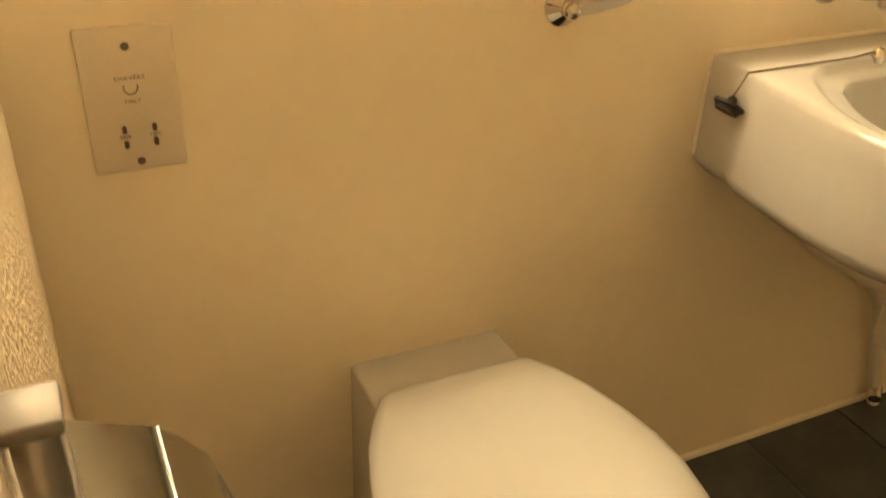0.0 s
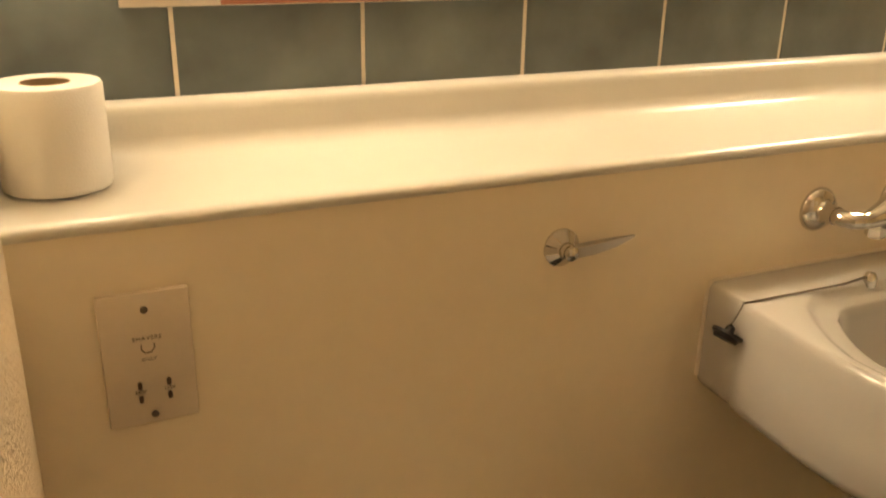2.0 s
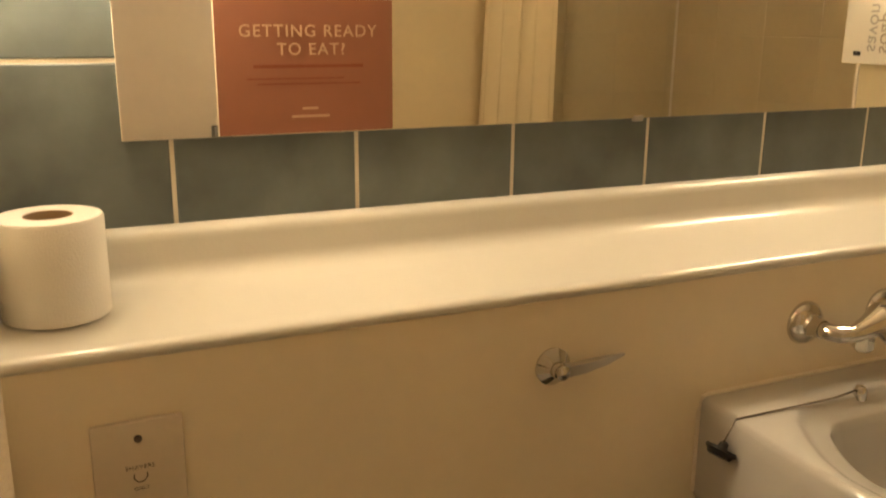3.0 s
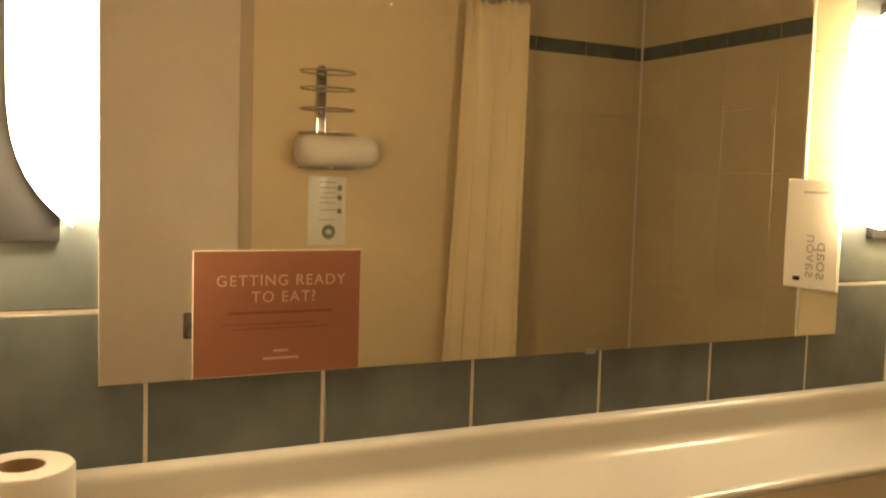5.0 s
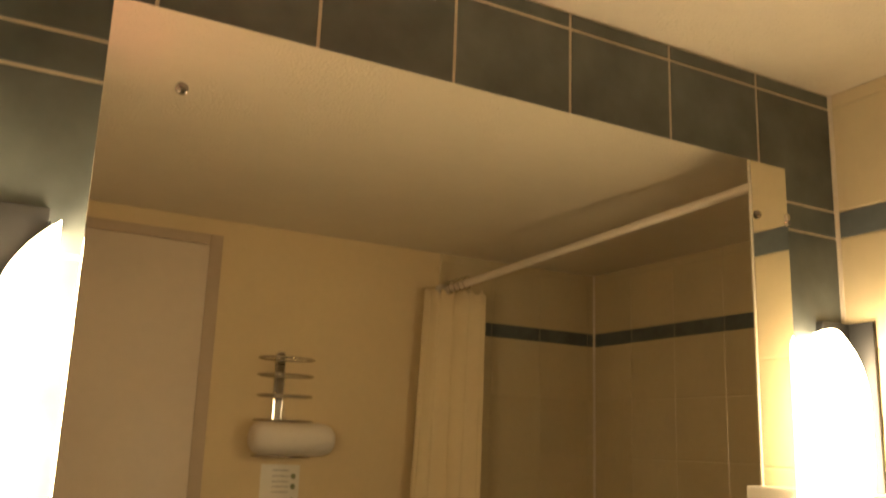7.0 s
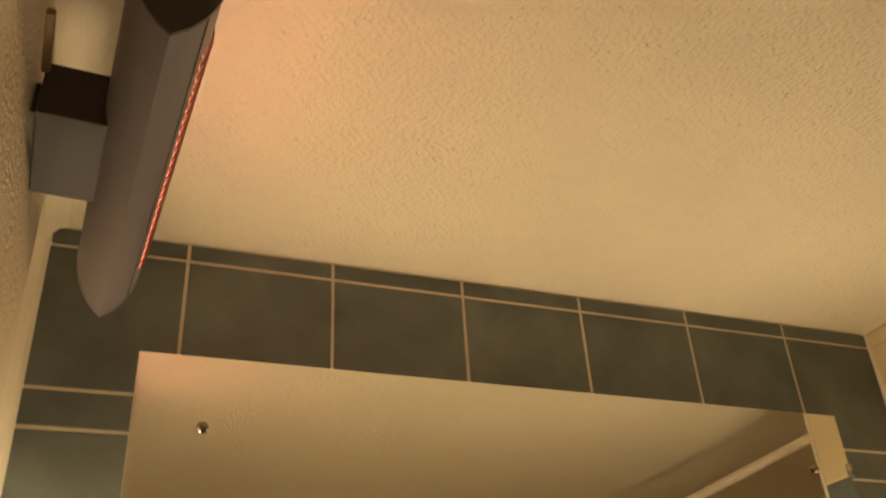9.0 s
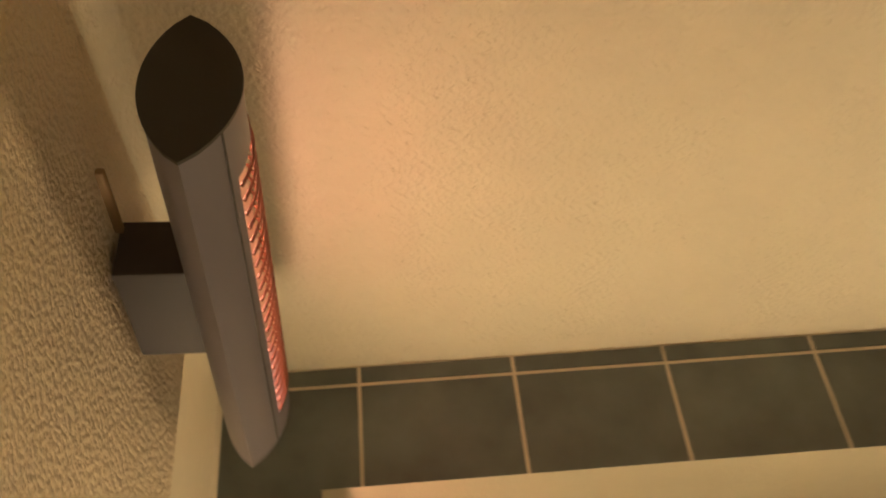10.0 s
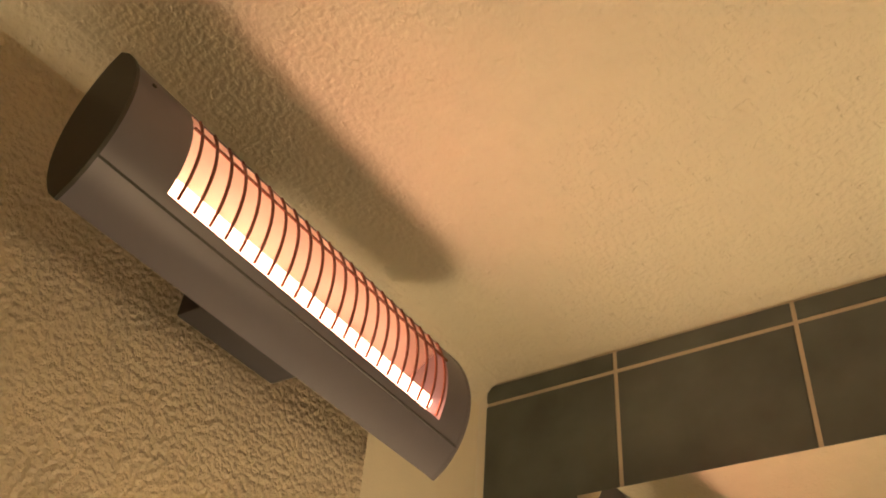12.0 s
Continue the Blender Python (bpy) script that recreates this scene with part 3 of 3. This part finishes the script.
for a, c in zip(chain, chain[1:]):
    a, c = Vector(a), Vector(c)
    steps = max(1, int((c - a).length / 0.0034))
    for k in range(steps):
        bmesh.ops.create_icosphere(bm, subdivisions=1, radius=0.0019, matrix=Matrix.Translation(a.lerp(c, k / steps)))
part("ball_chain", bm, M_DARKCHROME, plug, "fine steel ball chain")

# wall tap
tap = thing("wall_tap", "chrome wall-mounted bridge mixer tap", "tap", (1.012, YP, 0.826))
for dx in (0.0, 0.15):
    rose = part("rose", lathe([(0.031, 0), (0.031, 0.003), (0.026, 0.010), (0.016, 0.014), (0.013, 0.02), (0.013, 0.034), (0.0005, 0.034)], (0, -1, 0), (dx, 0, 0), 36), M_CHROME, tap)
    part("elbow", sweep([(dx, -0.03, 0), (dx, -0.046, 0), (dx + (0.006 if dx == 0 else -0.006), -0.056, -0.001), (dx + (0.02 if dx == 0 else -0.02), -0.060, -0.001)], 0.0115, 14), M_CHROME, tap)
bm = loft([[(x, -0.060 + r * math.cos(2 * math.pi * k / 20), zc + r * 1.0 * math.sin(2 * math.pi * k / 20)) for k in range(20)]
           for x, r, zc in ((0.012, 0.010, -0.002), (0.03, 0.012, -0.001), (0.055, 0.017, 0.006), (0.075, 0.023, 0.014), (0.095, 0.017, 0.006), (0.12, 0.012, -0.001), (0.138, 0.010, -0.002))])
part("bridge_body", bm, M_CHROME, tap)
part("lever", sweep([(0.075, -0.062, 0.034), (0.075, -0.09, 0.044), (0.075, -0.13, 0.052)], 0.007, 12), M_CHROME, tap)
part("spout", sweep([(0.075, -0.062, 0.0), (0.075, -0.09, -0.012), (0.075, -0.13, -0.018), (0.075, -0.155, -0.026), (0.075, -0.16, -0.042)], 0.0105, 14), M_CHROME, tap)
part("drop_nut", lathe([(0.014, 0), (0.014, 0.018), (0.01, 0.022), (0.0005, 0.022)], (0, 0, -1), (0.048, -0.06, -0.006), 6), M_CHROME, tap)

# waste pipe and trap
trap = thing("waste_trap", "cream plastic bottle trap and waste pipe under basin", "pipe", (1.12, -0.37, 0.50))
part("tailpiece", rod((0, 0, -0.005), (0, 0, -0.06), 0.018, 20), M_WHITEPLASTIC, trap)
part("nut", lathe([(0.026, 0), (0.026, 0.02), (0.021, 0.024), (0.0005, 0.024)], (0, 0, -1), (0, 0, -0.03), 8), M_WHITEPLASTIC, trap)
part("bottle", lathe([(0.02, 0), (0.029, 0.01), (0.03, 0.09), (0.026, 0.105), (0.0005, 0.108)], (0, 0, -1), (0, 0, -0.06), 28), M_WHITEPLASTIC, trap)
part("outlet_pipe", sweep([(0, 0.02, -0.085), (0, 0.06, -0.085), (0, 0.12, -0.09), (0, 0.184, -0.092)], 0.017, 16), M_WHITEPLASTIC, trap)
part("supply_pipe", sweep([(-0.10, 0.165, -0.028), (-0.04, 0.163, -0.062), (0.014, 0.162, -0.094), (0.112, 0.160, -0.157), (0.144, 0.160, -0.189), (0.180, 0.160, -0.24), (0.205, 0.160, -0.325), (0.240, 0.165, -0.40), (0.270, 0.165, -0.496)], 0.0115, 12), M_WHITEPLASTIC, trap)
part("elbow_nut", lathe([(0.019, 0), (0.022, 0.003), (0.022, 0.022), (0.018, 0.026), (0.0005, 0.026)], (0.62, 0, -0.55), (0.115, 0.160, -0.160), 10), M_WHITEPLASTIC, trap, "ribbed compression nut")
part("valve_tap", box(0.176, 0.132, -0.252, 0.190, 0.150, -0.226, 0.003), M_BLACK, trap, "small black valve lever")
part("isolating_valve", sweep([(0.262, 0.165, -0.455), (0.240, 0.145, -0.465)], 0.012, 10), M_CHROME, trap)

# ---- toilet roll on the ledge ----
paper = thing("toilet_roll", "white toilet paper roll standing on the ledge", "toilet roll", (0.0715, -0.082, 0.9335))
part("paper", lathe([(0.0515, 0.0), (0.0525, 0.003), (0.0525, 0.100), (0.0505, 0.103), (0.024, 0.103), (0.0235, 0.100), (0.0235, 0.002), (0.03, 0.0)], (0, 0, 1), (0, 0, 0), 56), M_PAPER, paper)
bm = lathe([(0.0232, 0.001), (0.0232, 0.103), (0.0222, 0.103), (0.0222, 0.001)], (0, 0, 1), (0, 0, 0), 36)
part("cardboard_core", bm, M_CARDTUBE, paper, "brown cardboard core")
bm = bmesh.new()
flap = []
for k in range(9):
    a = math.radians(-100 + 6.5 * k)
    flap.append((0.0532 * math.cos(a), 0.0532 * math.sin(a)))
up = [bm.verts.new((x, y, 0.060 - 0.0055 * k)) for k, (x, y) in enumerate(flap)]
lo = [bm.verts.new((x, y, 0.004)) for x, y in flap]
for k in range(8):
    bm.faces.new((up[k], up[k + 1], lo[k + 1], lo[k]))
part("folded_end", bm, M_PAPER, paper)

# ---- card on the mirror ----
card = thing("menu_card", "terracotta paper card with pale lettering on mirror", "card", (0.3645, -0.0085, 1.0975))
sheet_of_card = part("card_sheet", box(-0.1055, -0.0006, 0, 0.1055, 0.0006, 0.1535), M_CARD, card, smooth=False)
part("card_border", box(-0.1065, -0.0004, -0.0005, -0.1056, 0.0008, 0.1545), M_CARDEDGE, card, smooth=False)
part("card_border", box(-0.1055, -0.0004, 0.1536, 0.1055, 0.0008, 0.1545), M_CARDEDGE, card, smooth=False)
letters("printed_line", "GETTING READY", 0.0192, wall_text(0.003, -0.0009, 0.1165), M_CARDTEXT, sheet_of_card, 1.16, 0.0001)
letters("printed_line", "TO EAT?", 0.0192, wall_text(0.005, -0.0009, 0.0960), M_CARDTEXT, sheet_of_card, 1.16, 0.0001)
part("printed_bar", box(-0.064, -0.001, 0.0755, 0.068, -0.0006, 0.0790), M_CARDDARK, sheet_of_card, smooth=False)
part("printed_bar", box(-0.072, -0.001, 0.0625, 0.044, -0.0006, 0.0640), M_CARDDARK, sheet_of_card, smooth=False)
part("printed_bar", box(-0.060, -0.001, 0.0565, 0.064, -0.0006, 0.0580), M_CARDDARK, sheet_of_card, smooth=False)
part("logo_bar", box(-0.008, -0.001, 0.0272, 0.011, -0.0006, 0.0300), M_CARDTEXT, sheet_of_card, smooth=False)
part("logo_bar", box(-0.021, -0.001, 0.0180, 0.025, -0.0006, 0.0208), M_CARDTEXT, sheet_of_card, smooth=False)

# ---- soap dispenser on the short wall ----
soap = thing("soap_dispenser", "white soap dispenser printed soap and savon on tiled wall", "soap dispenser", (XR, -0.1405, 1.157))
case = part("case", loft([[(x, y, z) for x, y in ((-0.002, -0.060), (-d + 0.003, -0.060), (-d + 0.003, -0.0615), (-d, -0.0615), (-d, 0.0615), (-d + 0.003, 0.0615), (-d + 0.003, 0.060), (-0.002, 0.060))]
                   for z, d in ((0.0, 0.069), (0.004, 0.070), (0.208, 0.070), (0.211, 0.069))]), M_WHITEPLASTIC, soap, smooth=False)
SOAPFACE = pose(0, 0, 0, 90, 0, -90)
letters("printed_word", "soap", 0.039, Matrix.Translation((-0.0712, 0.029, 0.0555)) @ SOAPFACE @ pose(0, 0, 0, 0, 0, 90), M_SOAPINK, case)
letters("printed_word", "savon", 0.037, Matrix.Translation((-0.0712, 0.003, 0.064)) @ SOAPFACE @ pose(0, 0, 0, 0, 0, 90), M_PALEINK, case)
part("push_button", box(-0.0735, -0.036, 0.014, -0.068, -0.022, 0.022, 0.001), M_BLACK, case)
part("logo_bar", box(-0.0712, -0.021, 0.183, -0.0700, 0.037, 0.188), M_PALEINK, case, smooth=False)

# ---- reflected side: rail, curtain, towel rack, notice ----
rail = thing("shower_rail", "white enamelled shower curtain rail below the ceiling", "curtain rail", (1.62, -0.221, 2.043))
RAIL_RUN = YB + 0.221
part("tube", rod((0, -0.004, 0), (0, RAIL_RUN + 0.008, -0.050), 0.0125, 18), M_RODWHITE, rail)
for yy, zz in ((-0.006, 0), (RAIL_RUN + 0.010, -0.050)):
    part("flange", rod((0, yy - 0.005, zz), (0, yy + 0.005, zz), 0.027, 24), M_RODWHITE, rail)

curtain = thing("shower_curtain", "cream shower curtain gathered against the back wall", "shower curtain", (1.62, -1.655, 2.008))
bm = bmesh.new()
NF, NZ = 120, 26
grid = []
for j in range(NZ + 1):
    v = j / NZ
    z = -0.035 - v * 1.80
    row = []
    for i in range(NF + 1):
        u = i / NF
        fold = math.sin(u * 2 * math.pi * 5.0 + 0.5 * math.sin(3 * v + u * 7) + 1.0 * math.sin(u * 5)) * min(1, 8 * (1 - u) + 0.15)
        amp = (0.0135 + 0.008 * v) * (0.75 + 0.4 * math.sin(u * 13 + 1 + 1.5 * v))
        x = (u - 0.5) * (0.185 + 0.060 * v) + amp * fold * 0.5 - 0.010 - 0.062 * v
        y = -0.085 + (0.130 + 0.03 * v) * u + amp * fold * 0.9
        row.append(bm.verts.new((x, y, z + 0.010 * math.cos(u * 2 * math.pi * 6.5) * (1 - v) ** 6)))
    grid.append(row)
for j in range(NZ):
    for i in range(NF):
        bm.faces.new((grid[j][i], grid[j][i + 1], grid[j + 1][i + 1], grid[j + 1][i]))
cloth = part("cloth", bm, M_CURTAIN, curtain)
solid = cloth.modifiers.new("thick", "SOLIDIFY")
solid.thickness = 0.0012
for k in range(4):
    yy = -0.06 + 0.10 * k / 3
    part("ring", sweep([(0.017 * math.cos(a), yy + 0.004 * math.sin(a * 2), -0.008 + 0.024 * math.sin(a)) for a in [2 * math.pi * q / 18 for q in range(18)]], 0.0018, 6, closed=True), M_CHROME, curtain)

rack = thing("towel_rack", "chrome wall rack with round wire holders", "towel rack", (1.011, YB, 1.628))
spine = [(-0.016, -0.255), (0.016, -0.255)]
spine += [(0.016 * math.cos(math.pi * q / 12), 0.072 + 0.016 * math.sin(math.pi * q / 12)) for q in range(13)]
# same chrome as the rings; its dark reflections are put into a darker colour
part("spine", extrude_profile(spine, "y", 0.0, 0.010), M_DARKCHROME, rack, "flat chrome upright with rounded top", smooth=False)
for sx in (-1, 1):
    part("spine_edge", rod((sx * 0.014, 0.011, -0.255), (sx * 0.014, 0.011, 0.072), 0.003, 8), M_RACK, rack)
part("top_cap", sweep([(0.014 * math.cos(math.pi * q / 12), 0.011, 0.072 + 0.014 * math.sin(math.pi * q / 12)) for q in range(13)], 0.004, 8), M_RACK, rack, "bright curved end")
for z in (0.020, -0.070):
    part("screw", lathe([(0.004, 0), (0.004, 0.002), (0.0005, 0.003)], (0, 1, 0), (0, 0.010, z), 12), M_CHROME, rack)
for z, w in ((0.059, 0.093), (0.004, 0.092), (-0.062, 0.090), (-0.141, 0.096), (-0.254, 0.094)):
    pts = []
    for q in range(36):
        a = 2 * math.pi * q / 36
        pts.append((-0.002 + w * math.cos(a), 0.080 + 0.068 * math.sin(a), z))
    part("wire_ring", sweep(pts, 0.0034, 10, closed=True), M_RACK, rack)

towel = thing("towel", "rolled white towel in the wire rack", "towel", (1.042, YB + 0.08, 1.4305))
bm = loft([[(x, s * 0.062 * math.cos(2 * math.pi * k / 28), s * 0.052 * math.sin(2 * math.pi * k / 28)) for k in range(28)]
           for x, s in ((-0.136, 0.45), (-0.133, 0.68), (-0.124, 0.86), (-0.108, 0.97), (-0.07, 1.02), (-0.03, 0.97), (0.04, 0.98), (0.085, 1.03), (0.112, 0.97), (0.127, 0.86), (0.136, 0.68), (0.139, 0.45))])
part("roll", bm, M_TOWEL, towel)

notice = thing("notice", "laminated towel notice with green print on wall", "notice", (1.040, YB, 1.2305))
bm = loft([[(x, y0, z) for x, y0 in ((-0.067, 0.0015), (-0.03, 0.006), (0.0, 0.007), (0.03, 0.005), (0.067, 0.0015), (0.067, 0.0005), (-0.067, 0.0005))] for z in (-0.116, 0.116)])
laminate = part("sheet", bm, M_NOTICE, notice)
for z in (0.079, 0.046, 0.0):
    part("printed_dot", lathe([(0.009, 0), (0.009, 0.001), (0.0005, 0.001)], (0, 1, 0), (0.044, 0.0045, z), 16), M_NOTICEINK, laminate)
for z in (0.098, 0.079, 0.062, 0.046, 0.028, 0.004, -0.030):
    part("printed_bar", box(-0.03, 0.0068, z - 0.0015, 0.028, 0.0078, z + 0.0015), M_PALEINK, laminate, smooth=False)
bm = bmesh.new()
for q in range(9):
    a = 2 * math.pi * q / 9
    bmesh.ops.create_icosphere(bm, subdivisions=1, radius=0.008, matrix=Matrix.Translation((0.006 + 0.018 * math.cos(a), 0.0068, -0.071 + 0.017 * math.sin(a))) @ Matrix.Diagonal((1, 0.15, 1.4, 1)))
part("printed_emblem", bm, M_NOTICEINK, laminate)

# ---- toilet paper holder on the side wall ----
holder = thing("paper_holder", "polished chrome toilet paper holder with curved cover", "paper holder", (XW, -0.77, 0.832))
holder.scale = (0.7, 0.7, 0.7)
part("cap_block", box(0.0, -0.004, 0.074, 0.0310, 0.030, 0.085, 0.003), M_SATIN, holder, "satin steel end block")
part("post", rod((0.0165, 0.0125, 0.0745), (0.0165, 0.0125, -0.16), 0.0140, 28), M_STEEL, holder, "satin steel upright tube")
sheet = [(0.0, 0.004), (0.020, 0.002), (0.072, -0.0205), (0.077, -0.0235), (0.081, -0.028), (0.090, -0.036), (0.108, -0.060), (0.122, -0.11)]
under = [(x - 0.0006, z - 0.0014) for x, z in reversed(sheet)]
cover = part("cover", extrude_profile(sheet + under, "y", -0.03, 0.10), M_POLISHED, holder, "polished bent steel cover")
# thin bead added on the bend to draw the fold's highlight, no separate lip
part("bend_highlight", rod((0.0785, -0.03, -0.0245), (0.0785, 0.1, -0.0245), 0.0013, 10), M_POLISHED, cover)
part("hanger", rod((0.022, 0.06, 0.004), (0.022, 0.101, 0.004), 0.002, 10), M_CHROME, holder)
part("spindle", rod((0.0125, 0.0, -0.055), (0.07, 0.03, -0.065), 0.006, 14), M_SATIN, holder)

# ---- tiles, laid piece by piece ----
TILE_MESHES = {}


def tile_mesh(w, h, d, mat, bevel=0.0016):
    key = (round(w, 4), round(h, 4), d, mat.name)
    if key not in TILE_MESHES:
        b = bmesh.new()
        lo = [(-w / 2, -h / 2), (w / 2, -h / 2), (w / 2, h / 2), (-w / 2, h / 2)]
        hi = [(math.copysign(abs(x) - bevel, x), math.copysign(abs(y) - bevel, y)) for x, y in lo]
        loops = [[(x, y, 0) for x, y in lo], [(x, y, d - bevel * 0.7) for x, y in lo], [(x, y, d) for x, y in hi]]
        TILE_MESHES[key] = mesh_of(loft(loops), mat, False, "tile")
    return TILE_MESHES[key]


def lay(parent, us, vs, place, d, mat_of, gap=JOINT):
    """Tiles between the joint lines us and vs; place(u, v) is the pose of a tile's middle."""
    for i in range(len(us) - 1):
        for j in range(len(vs) - 1):
            w, h = us[i + 1] - us[i] - gap, vs[j + 1] - vs[j] - gap
            if w < 0.006 or h < 0.006:
                continue
            ob = new("tile", tile_mesh(w, h, d, mat_of(j)))
            ob.matrix_world = place((us[i] + us[i + 1]) / 2, (vs[j] + vs[j + 1]) / 2) @ pose(0, 0, 0, random.uniform(-0.12, 0.12), random.uniform(-0.12, 0.12), 0)
            ob.parent = parent


lay(wall_north, COLS, ROWS, lambda u, v: Matrix.Translation((u, 0.0045, v)) @ pose(0, 0, 0, 90, 0, 0), 0.0045, lambda j: M_DARKTILE)
WROWS = [0.0, 0.083, 0.303, 0.523, 0.743, 0.963, 1.183, 1.403, 1.623, 1.843, 1.897, 2.111, ZC]
band = lambda j: M_BANDTILE if j == 9 else M_WHITETILE
lay(wall_pier, [-0.2215, 0.004], WROWS, lambda u, v: Matrix.Translation((XR + 0.0045, u, v)) @ pose(0, 0, 0, 90, 0, -90), 0.0045, band, 0.0026)
YS = [YB + 0.006, -1.573, -1.339, -1.096, -0.856, -0.616, -0.376, -0.222]
lay(wall_shower, YS, WROWS, lambda u, v: Matrix.Translation((XS + 0.0045, u, v)) @ pose(0, 0, 0, 90, 0, -90), 0.0045, band, 0.0018)
XSH = [1.613, 1.850, 2.076, 2.316, XS]
lay(wall_south, XSH, WROWS, lambda u, v: Matrix.Translation((u, YB + 0.0015, v)) @ pose(0, 0, 0, 90, 0, 180), 0.0045, band, 0.0018)
FX = [XL + 0.0, 0.21, 0.43, 0.65, 0.87, 1.09, 1.31, 1.53, 1.75, 1.97, 2.19, XS]
FY = [YB, -1.72, -1.50, -1.28, -1.06, -0.84, -0.62, -0.40, YP]
lay(floor, FX, FY, lambda u, v: Matrix.Translation((u, v, -0.0065)), 0.0065, lambda j: M_FLOOR)
